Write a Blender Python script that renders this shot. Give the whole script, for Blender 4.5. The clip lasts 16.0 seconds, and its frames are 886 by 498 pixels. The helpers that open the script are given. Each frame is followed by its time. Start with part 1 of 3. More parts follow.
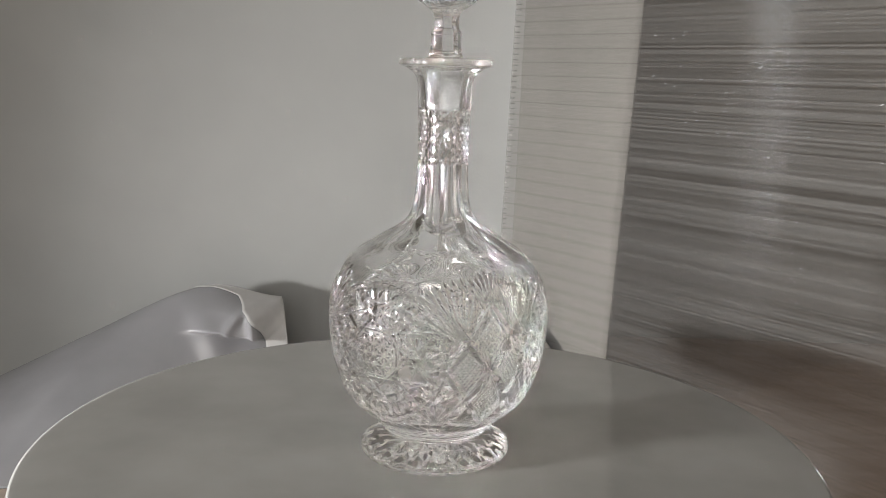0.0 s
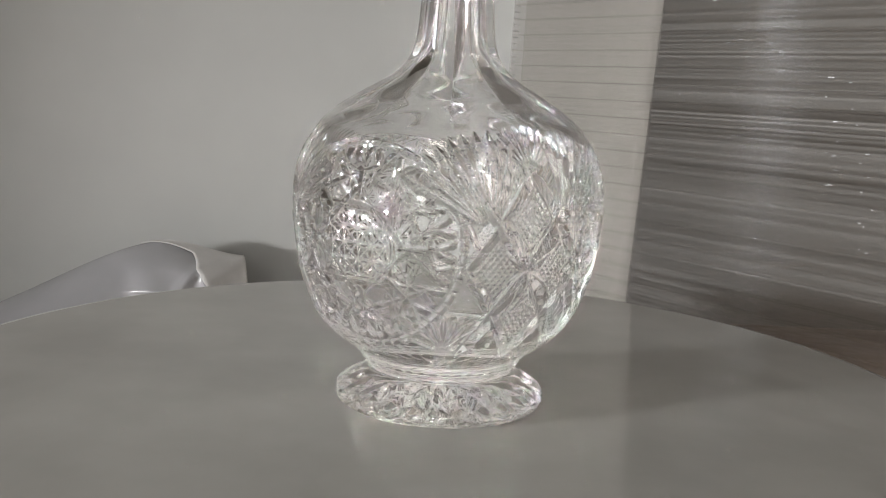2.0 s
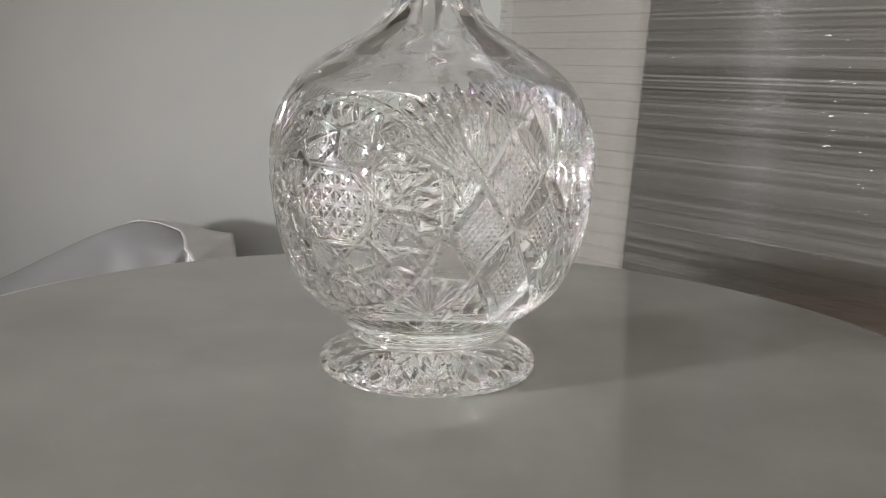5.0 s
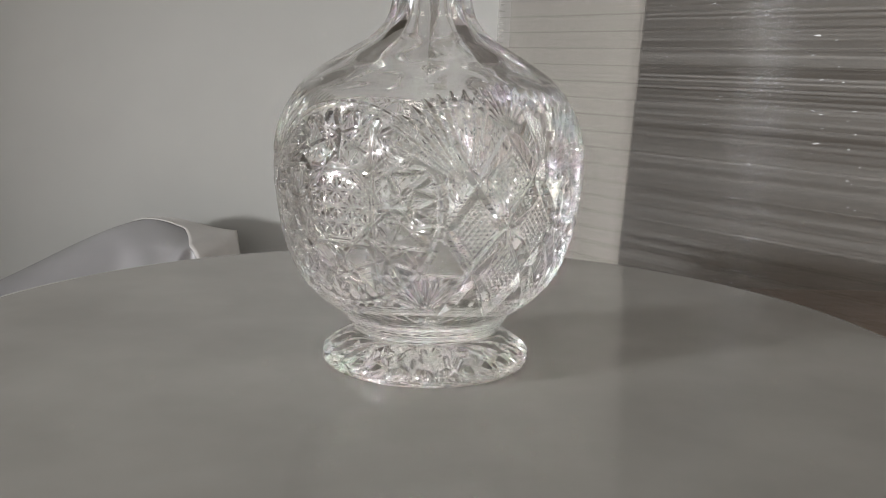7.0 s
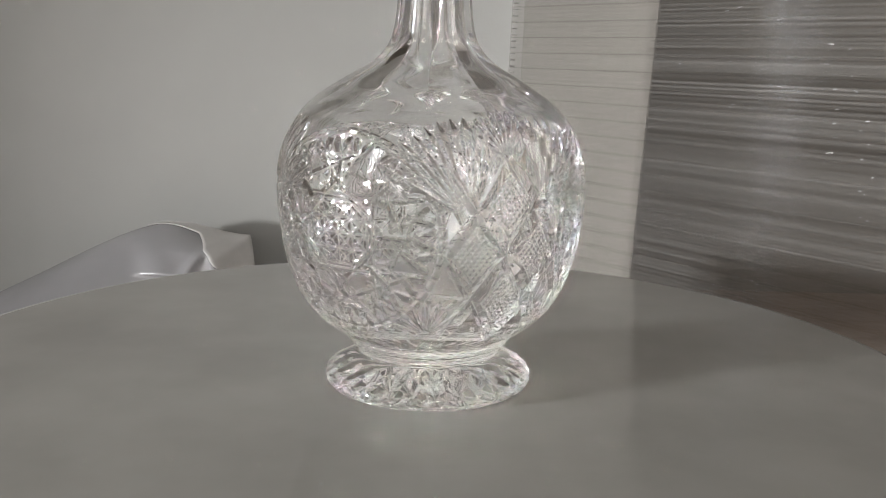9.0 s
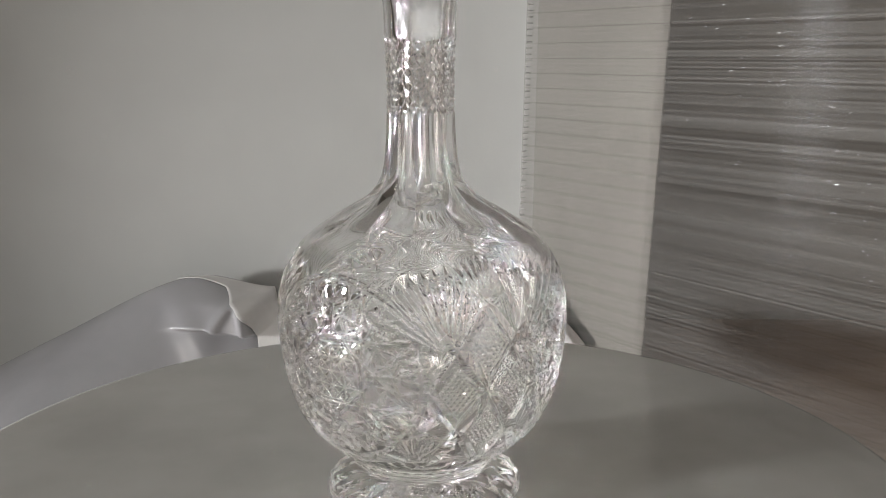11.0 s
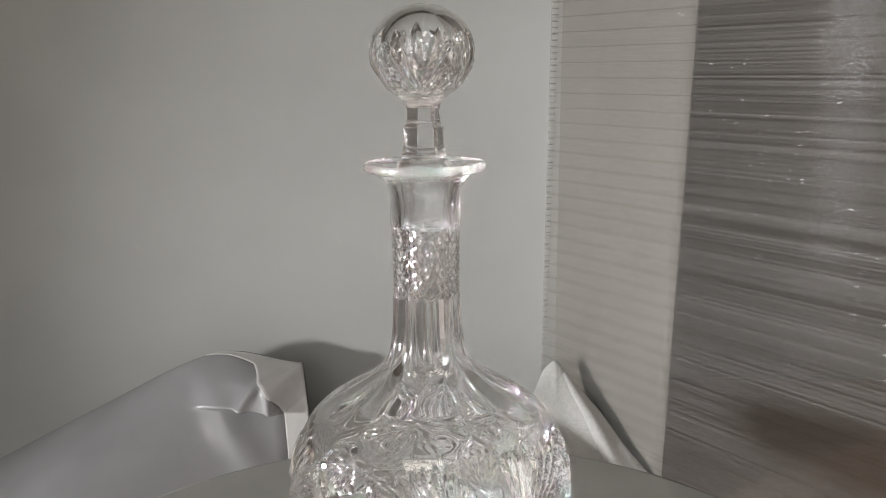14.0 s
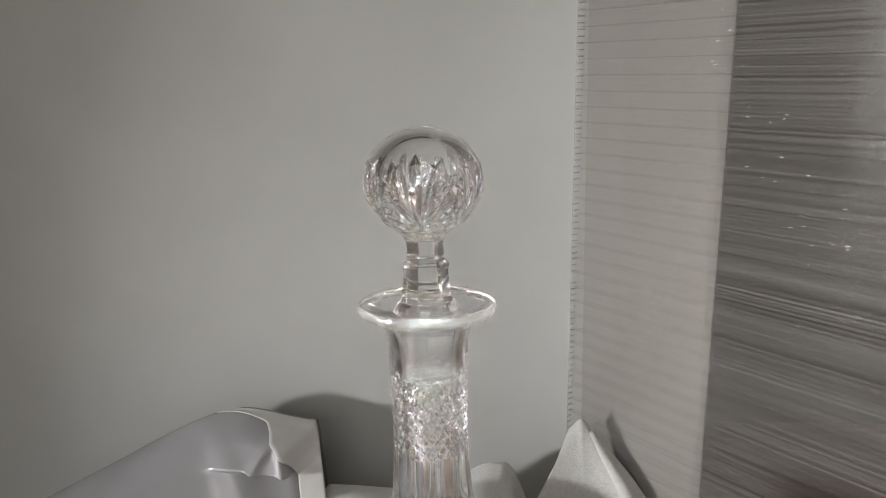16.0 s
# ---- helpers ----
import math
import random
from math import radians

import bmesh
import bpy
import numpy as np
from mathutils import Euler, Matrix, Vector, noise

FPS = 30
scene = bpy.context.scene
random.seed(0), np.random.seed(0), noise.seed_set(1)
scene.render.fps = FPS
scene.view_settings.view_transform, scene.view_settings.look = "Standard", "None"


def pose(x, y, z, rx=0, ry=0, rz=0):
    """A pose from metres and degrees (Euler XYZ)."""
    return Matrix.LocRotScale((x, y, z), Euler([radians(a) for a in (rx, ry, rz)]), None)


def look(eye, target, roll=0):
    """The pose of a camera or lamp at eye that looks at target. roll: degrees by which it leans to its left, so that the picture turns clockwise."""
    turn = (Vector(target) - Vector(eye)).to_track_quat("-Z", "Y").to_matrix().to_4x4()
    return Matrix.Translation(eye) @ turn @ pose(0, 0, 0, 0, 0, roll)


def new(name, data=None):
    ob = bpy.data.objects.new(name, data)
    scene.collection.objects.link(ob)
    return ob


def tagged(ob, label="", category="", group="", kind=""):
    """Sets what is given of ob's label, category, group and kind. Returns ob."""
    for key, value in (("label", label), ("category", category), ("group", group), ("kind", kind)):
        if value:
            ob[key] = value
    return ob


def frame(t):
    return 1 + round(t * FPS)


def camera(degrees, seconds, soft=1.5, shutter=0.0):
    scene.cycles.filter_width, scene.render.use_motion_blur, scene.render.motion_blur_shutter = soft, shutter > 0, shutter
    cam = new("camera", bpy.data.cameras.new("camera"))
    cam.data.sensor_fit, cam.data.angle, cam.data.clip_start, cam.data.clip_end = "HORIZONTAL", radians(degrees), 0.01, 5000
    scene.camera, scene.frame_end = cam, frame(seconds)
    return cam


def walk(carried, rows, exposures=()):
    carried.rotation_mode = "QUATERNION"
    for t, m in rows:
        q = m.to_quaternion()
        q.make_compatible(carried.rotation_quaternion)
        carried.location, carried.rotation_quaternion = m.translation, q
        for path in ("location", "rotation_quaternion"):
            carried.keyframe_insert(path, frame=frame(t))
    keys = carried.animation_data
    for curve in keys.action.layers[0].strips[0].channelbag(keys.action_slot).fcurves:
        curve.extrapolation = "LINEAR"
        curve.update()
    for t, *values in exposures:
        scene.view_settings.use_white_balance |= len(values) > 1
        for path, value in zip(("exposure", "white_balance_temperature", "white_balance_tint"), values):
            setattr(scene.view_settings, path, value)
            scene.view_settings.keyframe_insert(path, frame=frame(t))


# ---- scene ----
cam = camera(51.2, 16.0, soft=1.0)
PATH = [
    (0, (0.008, -0.544, 0.2280), (-0.015, 1.422, -0.1440), 1.7),
    (0.5, (0.012, -0.498, 0.2072), (-0.004, 1.465, -0.1782), 2.0),
    (1, (0.008, -0.455, 0.1684), (0.002, 1.512, -0.1954), 1.9),
    (1.5, (-0.001, -0.405, 0.1407), (0.008, 1.564, -0.2087), 2.3),
    (2, (-0.007, -0.395, 0.1340), (0.022, 1.576, -0.2090), 2.8),
    (2.5, (-0.005, -0.373, 0.1233), (0.025, 1.598, -0.2213), 2.8),
    (3, (-0.0045, -0.378, 0.1271), (0.0345, 1.589, -0.2456), 2.2),
    (3.5, (-0.004, -0.381, 0.1311), (0.037, 1.582, -0.2600), 2.0),
    (4, (-0.003, -0.379, 0.1243), (0.038, 1.584, -0.2612), 1.8),
    (6.5, (-0.001, -0.39, 0.1264), (0.035, 1.572, -0.2654), 1.5),
    (7, (0, -0.398, 0.1291), (0.034, 1.563, -0.2671), 1.4),
    (7.5, (0.0015, -0.397, 0.1284), (0.0257, 1.566, -0.2669), 1.4),
    (8, (0.003, -0.396, 0.1278), (0.021, 1.566, -0.2638), 1.5),
    (10.5, (0.022, -0.407, 0.1890), (-0.047, 1.542, -0.2550), 0.1),
    (11, (0.028, -0.411, 0.2020), (-0.06, 1.543, -0.2120), -0.3),
    (11.5, (0.0285, -0.412, 0.2065), (-0.0708, 1.545, -0.2023), -0.2),
    (12, (0.029, -0.415, 0.2120), (-0.075, 1.541, -0.1930), -0.1),
    (12.5, (0.033, -0.413, 0.2500), (-0.084, 1.544, -0.1430), -0.2),
    (13, (0.036, -0.415, 0.2550), (-0.1, 1.549, -0.0980), -0.7),
    (13.5, (0.039, -0.412, 0.2665), (-0.1097, 1.548, -0.0964), -0.85),
    (14, (0.042, -0.406, 0.2780), (-0.123, 1.548, -0.1120), -0.9),
    (14.5, (0.044, -0.401, 0.2980), (-0.135, 1.548, -0.1120), -0.9),
    (15, (0.046, -0.387, 0.3090), (-0.155, 1.561, -0.0960), -1.0),
    (15.5, (0.047, -0.369, 0.3230), (-0.168, 1.579, -0.0800), -1.4),
    (16, (0.047, -0.346, 0.3270), (-0.179, 1.602, -0.0660), -1.5),
]
walk(cam, [(t, look(e, g, r)) for t, e, g, r in PATH], exposures=[(0, -0.08), (8, -0.1), (10.5, -0.1), (13, -0.16), (16, -0.15)])

# ---- world, lamps ----
world = bpy.data.worlds.new("sky")
scene.world = world
world.use_nodes = True
wn = world.node_tree.nodes
sky = wn.new("ShaderNodeTexSky")
sky.sky_type, sky.sun_disc = "NISHITA", False
sky.sun_elevation, sky.sun_rotation = radians(40), radians(-60)
world.node_tree.links.new(sky.outputs[0], wn["Background"].inputs[0])
wn["Background"].inputs[1].default_value = 0.10
# deep paths, for light that is caught in the crystal
scene.cycles.caustics_refractive = scene.cycles.caustics_reflective = True
scene.cycles.max_bounces = scene.cycles.transmission_bounces = scene.cycles.glossy_bounces = 40
scene.cycles.transparent_max_bounces = 40
scene.cycles.sample_clamp_indirect = 0.0
scene.cycles.blur_glossy = 0.1


def area_lamp(name, eye, target, wide, high, watts, color, spread=180):
    lamp = bpy.data.lights.new(name, "AREA")
    lamp.shape, lamp.size, lamp.size_y = "RECTANGLE", wide, high
    lamp.energy, lamp.color, lamp.spread = watts, color, radians(spread)
    new(name, lamp).matrix_world = look(eye, target)


KEY = ((-1.22, -0.50, 0.12), (0.10, 0.06, 0.03), 0.16, 0.10)
TOP = ((-0.05, -1.25, 1.566), (-0.05, -1.2501, 0.0), 0.90, 0.60)
area_lamp("key_light", *KEY, 7.6, (0.985, 0.985, 0.985), 77)
# unseen overhead lamp, added as fill to brighten the crystal
area_lamp("ceiling_fill", *TOP, 8.0, (1.0, 0.95, 0.88))
# fill lamp added behind the camera; its window is unseen
area_lamp("window_fill", (-0.45, -2.53, 0.75), (-0.45, 0.0, 0.75), 1.5, 1.3, 20.0, (1.0, 0.952, 0.885))
# strip lamp added on the left for a glint column on the panel
area_lamp("side_glint_strip", (-1.685, 0.20, 0.42), (0.0, 0.20, 0.42), 0.025, 0.90, 0.55, (0.88, 0.94, 1.0))


# ---- materials ----
def mat(name, base, rough=0.5, **kw):
    m = bpy.data.materials.new(name)
    m.use_nodes = True
    b = m.node_tree.nodes["Principled BSDF"]
    b.inputs["Base Color"].default_value = (*base, 1)
    b.inputs["Roughness"].default_value = rough
    for k, v in kw.items():
        b.inputs[k.replace("_", " ")].default_value = v
    return m


def node(m, kind, **inputs):
    n = m.node_tree.nodes.new(kind)
    for k, v in inputs.items():
        n.inputs[k.replace("_", " ")].default_value = v
    return n


def link(m, a, b):
    m.node_tree.links.new(a, b)


def coords(m, scale=(1, 1, 1)):
    c = m.node_tree.nodes.new("ShaderNodeTexCoord")
    p = m.node_tree.nodes.new("ShaderNodeMapping")
    p.inputs["Scale"].default_value = scale
    link(m, c.outputs["Object"], p.inputs["Vector"])
    return p.outputs["Vector"]


def noisy(m, scale, dark, light, detail=6.0, stretch=(1, 1, 1), to="Base Color", lo=0.3, hi=0.7):
    """Noise through a ramp into one socket of the surface."""
    n = node(m, "ShaderNodeTexNoise", Scale=scale, Detail=detail)
    link(m, coords(m, stretch), n.inputs["Vector"])
    r = m.node_tree.nodes.new("ShaderNodeValToRGB")
    r.color_ramp.elements[0].position, r.color_ramp.elements[1].position = lo, hi
    r.color_ramp.elements[0].color, r.color_ramp.elements[1].color = (*dark, 1), (*light, 1)
    link(m, n.outputs["Fac"], r.inputs["Fac"])
    link(m, r.outputs["Color"], m.node_tree.nodes["Principled BSDF"].inputs[to])
    return n


def bumpy(m, scale, strength, distance, detail=8.0, stretch=(1, 1, 1), kind="ShaderNodeTexNoise"):
    n = node(m, kind, Scale=scale)
    if kind == "ShaderNodeTexNoise":
        n.inputs["Detail"].default_value = detail
    link(m, coords(m, stretch), n.inputs["Vector"])
    b = node(m, "ShaderNodeBump", Strength=strength, Distance=distance)
    link(m, n.outputs[0], b.inputs["Height"])
    link(m, b.outputs["Normal"], m.node_tree.nodes["Principled BSDF"].inputs["Normal"])


CRYSTAL = mat("lead_crystal", (1, 1, 1), 0.0, IOR=1.54, Transmission_Weight=1.0)
GROUND = mat("ground_rim_glass", (1, 1, 1), 0.22, IOR=1.52, Transmission_Weight=1.0)
FROSTED = mat("ground_glass", (0.97, 0.98, 1), 0.24, IOR=1.5, Transmission_Weight=1.0)

LAMINATE = mat("pale_laminate", (0.6, 0.59, 0.57), 0.01, IOR=1.5)
noisy(LAMINATE, 14, (0.27, 0.263, 0.248), (0.33, 0.322, 0.305))
noisy(LAMINATE, 45, (0.004, 0.004, 0.004), (0.014, 0.014, 0.014), to="Roughness")
RIM = mat("pale_edge_band", (0.72, 0.71, 0.68), 0.3)
noisy(RIM, 60, (0.62, 0.61, 0.58), (0.74, 0.73, 0.70))
STEEL = mat("brushed_steel", (0.5, 0.5, 0.5), 0.35, Metallic=1.0)

PAPER = mat("backdrop_paper", (0.62, 0.62, 0.595), 0.75)
noisy(PAPER, 5, (0.335, 0.335, 0.322), (0.375, 0.375, 0.36))
bumpy(PAPER, 240, 0.12, 0.001)

SATIN = mat("white_satin", (0.34, 0.335, 0.35), 0.26, Specular_IOR_Level=0.8)
noisy(SATIN, 9, (0.245, 0.24, 0.252), (0.30, 0.295, 0.308))
bumpy(SATIN, 900, 0.08, 0.0004, stretch=(1, 1, 0.25))
HEM = mat("satin_hem", (0.82, 0.81, 0.80), 0.6)
noisy(HEM, 40, (0.42, 0.41, 0.40), (0.48, 0.47, 0.46))
bumpy(HEM, 900, 0.15, 0.0005)

TOWEL = mat("white_cotton", (0.80, 0.79, 0.75), 0.9, Sheen_Weight=0.3)
noisy(TOWEL, 260, (0.46, 0.455, 0.44), (0.54, 0.535, 0.52))
bumpy(TOWEL, 500, 0.5, 0.0012)

WOOD = mat("brown_wood", (0.2, 0.12, 0.07), 0.4)
noisy(WOOD, 7, (0.33, 0.26, 0.21), (0.47, 0.385, 0.32), stretch=(1, 9, 1))
bumpy(WOOD, 60, 0.1, 0.001, stretch=(1, 8, 1))
PLASTER = mat("room_plaster", (0.6, 0.58, 0.54), 0.85)
noisy(PLASTER, 3, (0.30, 0.285, 0.26), (0.36, 0.345, 0.32))
bumpy(PLASTER, 120, 0.15, 0.002)
BROWN_WALL = mat("taupe_plaster", (0.33, 0.30, 0.28), 0.7)
noisy(BROWN_WALL, 2, (0.52, 0.475, 0.45), (0.68, 0.635, 0.605))
WHITE_PAINT = mat("white_window_paint", (0.8, 0.8, 0.78), 0.4)
noisy(WHITE_PAINT, 20, (0.76, 0.76, 0.74), (0.81, 0.81, 0.79))
PALE_FLOOR = mat("floor_boards", (0.3, 0.22, 0.15), 0.5)
noisy(PALE_FLOOR, 5, (0.34, 0.27, 0.20), (0.46, 0.37, 0.28), stretch=(8, 1, 1))


def clear_plastic(name, tint, gloss_rough, haze, lines, ior=1.45):
    """Thin clear sheet: lets light through, gloss by angle, faint milky streaks along the flutes."""
    m = bpy.data.materials.new(name)
    m.use_nodes = True
    t = m.node_tree
    t.nodes.remove(t.nodes["Principled BSDF"])
    out = t.nodes["Material Output"]
    clear = node(m, "ShaderNodeBsdfTransparent", Color=(*tint, 1))
    gloss = node(m, "ShaderNodeBsdfGlossy", Color=(0.95, 0.95, 0.97, 1), Roughness=gloss_rough)
    milk = node(m, "ShaderNodeBsdfDiffuse", Color=(0.75, 0.74, 0.72, 1))
    n = node(m, "ShaderNodeTexNoise", Scale=1.0, Detail=5.0)
    link(m, coords(m, (0.7, 0.7, lines)), n.inputs["Vector"])
    bump = node(m, "ShaderNodeBump", Strength=0.5, Distance=0.0012)
    link(m, n.outputs["Fac"], bump.inputs["Height"])
    link(m, bump.outputs["Normal"], gloss.inputs["Normal"])
    ramp = t.nodes.new("ShaderNodeValToRGB")
    ramp.color_ramp.elements[0].position, ramp.color_ramp.elements[1].position = 0.35, 0.75
    ramp.color_ramp.elements[0].color = (haze[0],) * 3 + (1,)
    ramp.color_ramp.elements[1].color = (haze[1],) * 3 + (1,)
    link(m, n.outputs["Fac"], ramp.inputs["Fac"])
    a = t.nodes.new("ShaderNodeMixShader")
    link(m, ramp.outputs["Color"], a.inputs["Fac"])
    link(m, clear.outputs[0], a.inputs[1])
    link(m, milk.outputs[0], a.inputs[2])
    fres = node(m, "ShaderNodeFresnel", IOR=ior)
    b = t.nodes.new("ShaderNodeMixShader")
    link(m, fres.outputs[0], b.inputs["Fac"])
    link(m, a.outputs[0], b.inputs[1])
    link(m, gloss.outputs[0], b.inputs[2])
    link(m, b.outputs[0], out.inputs["Surface"])
    return m


SKIN = clear_plastic("clear_polycarbonate", (0.885, 0.868, 0.852), 0.05, (0.012, 0.12), 480, 1.5)
EDGE = clear_plastic("sawn_plastic_edge", (0.85, 0.84, 0.83), 0.3, (0.08, 0.35), 300)
# white that stands in for glints on the flutes
GLINT_WHITE = mat("painted_glint_white", (0.8, 0.8, 0.81), 0.25)
# tint drawn in place of refraction along the webs
REFRACTED_LINE = clear_plastic("refracted_line_tint", (0.965, 0.96, 0.957), 0.12, (0.0, 0.02), 900, 1.03)
WEB = clear_plastic("polycarbonate_web", (0.99, 0.988, 0.985), 0.10, (0.0, 0.006), 900, 1.0005)


# ---- mesh helpers ----
def part(name, bm, material, parent=None, label="", smooth=False):
    me = bpy.data.meshes.new(name)
    bm.to_mesh(me)
    bm.free()
    return mesh_part(name, me, material, parent, label, smooth)


def mesh_part(name, me, material, parent=None, label="", smooth=False):
    me.materials.append(material)
    if smooth:
        me.polygons.foreach_set("use_smooth", [True] * len(me.polygons))
    ob = new(name, me)
    ob.parent = parent
    if label:
        tagged(ob, label)
    return ob


def thing(name, label, category, at=(0, 0, 0), group="", kind=""):
    return tagged(put_at(new(name), at), label, category, group, kind)


def put_at(ob, at):
    ob.location = at
    return ob


def box(x0, x1, y0, y1, z0, z1, bevel=0.0):
    bm = bmesh.new()
    bmesh.ops.create_cube(bm, size=1)
    bmesh.ops.scale(bm, vec=(x1 - x0, y1 - y0, z1 - z0), verts=bm.verts)
    bmesh.ops.translate(bm, vec=((x0 + x1) / 2, (y0 + y1) / 2, (z0 + z1) / 2), verts=bm.verts)
    if bevel:
        bmesh.ops.bevel(bm, geom=bm.edges[:], offset=bevel, segments=2, affect="EDGES", clamp_overlap=True)
    return bm


def grid_mesh(name, pts, wrap=False, caps=(True, True)):
    """Quads over an array rows x columns x 3; wrap closes the columns, caps close the first and last row."""
    n, k = pts.shape[:2]
    co = pts.reshape(-1, 3)
    i, j = np.meshgrid(np.arange(n - 1), np.arange(k if wrap else k - 1), indexing="ij")
    j2 = (j + 1) % k
    quads = np.stack([i * k + j, i * k + j2, (i + 1) * k + j2, (i + 1) * k + j], -1).reshape(-1, 4)
    me = bpy.data.meshes.new(name)
    tris = np.zeros((0, 3), int)
    js = np.arange(k)
    if wrap and caps[0]:
        tris = np.vstack([tris, np.stack([np.full(k, len(co)), (js + 1) % k, js], -1)])
        co = np.vstack([co, pts[0].mean(0)])
    if wrap and caps[1]:
        tris = np.vstack([tris, np.stack([np.full(k, len(co)), (n - 1) * k + js, (n - 1) * k + (js + 1) % k], -1)])
        co = np.vstack([co, pts[-1].mean(0)])
    loops = np.concatenate([quads.ravel(), np.asarray(tris, int).ravel()])
    sizes = np.concatenate([np.full(len(quads), 4), np.full(len(tris), 3)]).astype(int)
    me.vertices.add(len(co))
    me.vertices.foreach_set("co", co.astype(np.float32).ravel())
    me.loops.add(len(loops))
    me.loops.foreach_set("vertex_index", loops.astype(np.int32))
    me.polygons.add(len(sizes))
    me.polygons.foreach_set("loop_start", np.concatenate([[0], np.cumsum(sizes)[:-1]]).astype(np.int32))
    me.update(calc_edges=True)
    me.validate()
    return me


def smooth_profile(knots, n):
    """n points along a smooth curve through (radius, height) knots, evenly spaced along it."""
    p = np.array(knots, float)
    p = np.vstack([2 * p[0] - p[1], p, 2 * p[-1] - p[-2]])
    out = []
    for a, b, c, d in zip(p, p[1:], p[2:], p[3:]):
        u = np.linspace(0, 1, 40, endpoint=False)[:, None]
        out.append(0.5 * (2 * b + (c - a) * u + (2 * a - 5 * b + 4 * c - d) * u ** 2 + (3 * b - a - 3 * c + d) * u ** 3))
    out = np.vstack(out + [p[-2:-1]])
    s = np.concatenate([[0], np.cumsum(np.hypot(*np.diff(out, axis=0).T))])
    t = np.linspace(0, s[-1], n)
    return np.stack([np.interp(t, s, out[:, 0]), np.interp(t, s, out[:, 1])], -1)


def turned(prof, k, carve=None):
    """Points of a turned shape; carve(angle, height) gives the depth cut from the radius."""
    th = np.linspace(0, 2 * np.pi, k, endpoint=False)
    r = np.repeat(prof[:, :1], k, 1)
    z = np.repeat(prof[:, 1:], k, 1)
    if carve is not None:
        r = r - carve(th, prof[:, 1])
    return np.stack([r * np.cos(th), r * np.sin(th), z], -1)


def turned_ob(name, knots, n, k, material, parent, carve=None, label="", smooth=True):
    return mesh_part(name, grid_mesh(name, turned(smooth_profile(knots, n), k, carve), wrap=True), material, parent, label, smooth)


# ---- room ----
DESK = -0.20
WALL_Y = 0.68
for name, b, m in (
    ("floor", box(-1.75, 1.35, -2.6, 1.3, -1.0, -0.94), PALE_FLOOR),
    ("ceiling", box(-1.75, 1.35, -2.6, 1.3, 1.60, 1.66), PLASTER),
    ("wall_north", box(-1.75, 1.35, 1.24, 1.3, -0.94, 1.60), PLASTER),
    ("wall_east", box(1.29, 1.35, -2.54, 1.24, -0.94, 1.60), BROWN_WALL),
):
    tagged(part(name, b, m), {"floor": "brown boarded floor of the room", "ceiling": "plain pale plaster ceiling above the setup",
                              "wall_north": "plain plaster wall behind the backdrop", "wall_east": "dim taupe plaster wall beyond the panel"}[name], name.split("_")[0], kind="structure")

# the south wall, with the opening of an added, unseen window
def pierced_wall(name, label, along, lo, hi, at, win):
    """A wall from lo to hi along x or y, 6 cm thick from at, with the opening win (from, to, sill, head)."""
    bm = bmesh.new()
    for a0, a1, z0, z1 in ((lo, win[0], -0.94, 1.6), (win[1], hi, -0.94, 1.6), (win[0], win[1], -0.94, win[2]), (win[0], win[1], win[3], 1.6)):
        piece = box(at - .06, at, a0, a1, z0, z1) if along == "y" else box(a0, a1, at - .06, at, z0, z1)
        me = bpy.data.meshes.new("piece")
        piece.to_mesh(me)
        piece.free()
        bm.from_mesh(me)
        bpy.data.meshes.remove(me)
    tagged(part(name, bm, PLASTER), label, "wall", kind="structure")


def window_in(name, along, at, win):
    hy, hz = (win[1] - win[0]) / 2, (win[3] - win[2]) / 2
    mid = (win[0] + win[1]) / 2
    ob = thing(name, "white painted frame of an added, unseen window in the wall opening", "window", (at, mid, win[2] + hz) if along == "y" else (mid, at, win[2] + hz), kind="structure")
    ob.rotation_euler.z = 0 if along == "y" else radians(90)
    for b in (box(-.02, .02, -hy, hy, -hz, -hz + .04, .003), box(-.02, .02, -hy, hy, hz - .04, hz, .003),
              box(-.02, .02, -hy, -hy + .04, -hz + .04, hz - .04, .003), box(-.02, .02, hy - .04, hy, -hz + .04, hz - .04, .003)):
        part("window_frame", b, WHITE_PAINT, ob)


# window added around the fill lamp, out of view
WIN_S = (-1.25, 0.35, 0.05, 1.42)
pierced_wall("wall_south", "plain plaster wall with an added, unseen window behind the camera", "x", -1.69, 1.35, -2.54, WIN_S)
window_in("added_window_1", "x", -2.57, WIN_S)
# narrow unseen window, added to hold the strip lamp
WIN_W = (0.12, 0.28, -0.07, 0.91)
pierced_wall("wall_west", "plain plaster wall with an added, unseen narrow window beside the setup", "y", -2.6, 1.24, -1.69, WIN_W)
window_in("added_window_2", "y", -1.72, WIN_W)

# desk under everything
desk = thing("desk", "brown wooden desk under the turntable and cloths", "desk", (0, 0, DESK))
part("desktop", box(-1.2, 0.95, -0.75, 0.98, -0.03, 0, .004), WOOD, desk)
for x in (-1.12, 0.87):
    for y in (-0.68, 0.90):
        part("leg", box(x - .03, x + .03, y - .03, y + .03, -0.74, -0.03, .003), WOOD, desk)

# paper backdrop: runs along the back, then turns forward behind the clear panel
PANEL_AT = Vector((0.070, WALL_Y - 0.012, 0))
PANEL_WAY = Vector((0.62, -0.785, 0)).normalized()
PANEL_OUT = Vector((-PANEL_WAY.y, PANEL_WAY.x, 0))


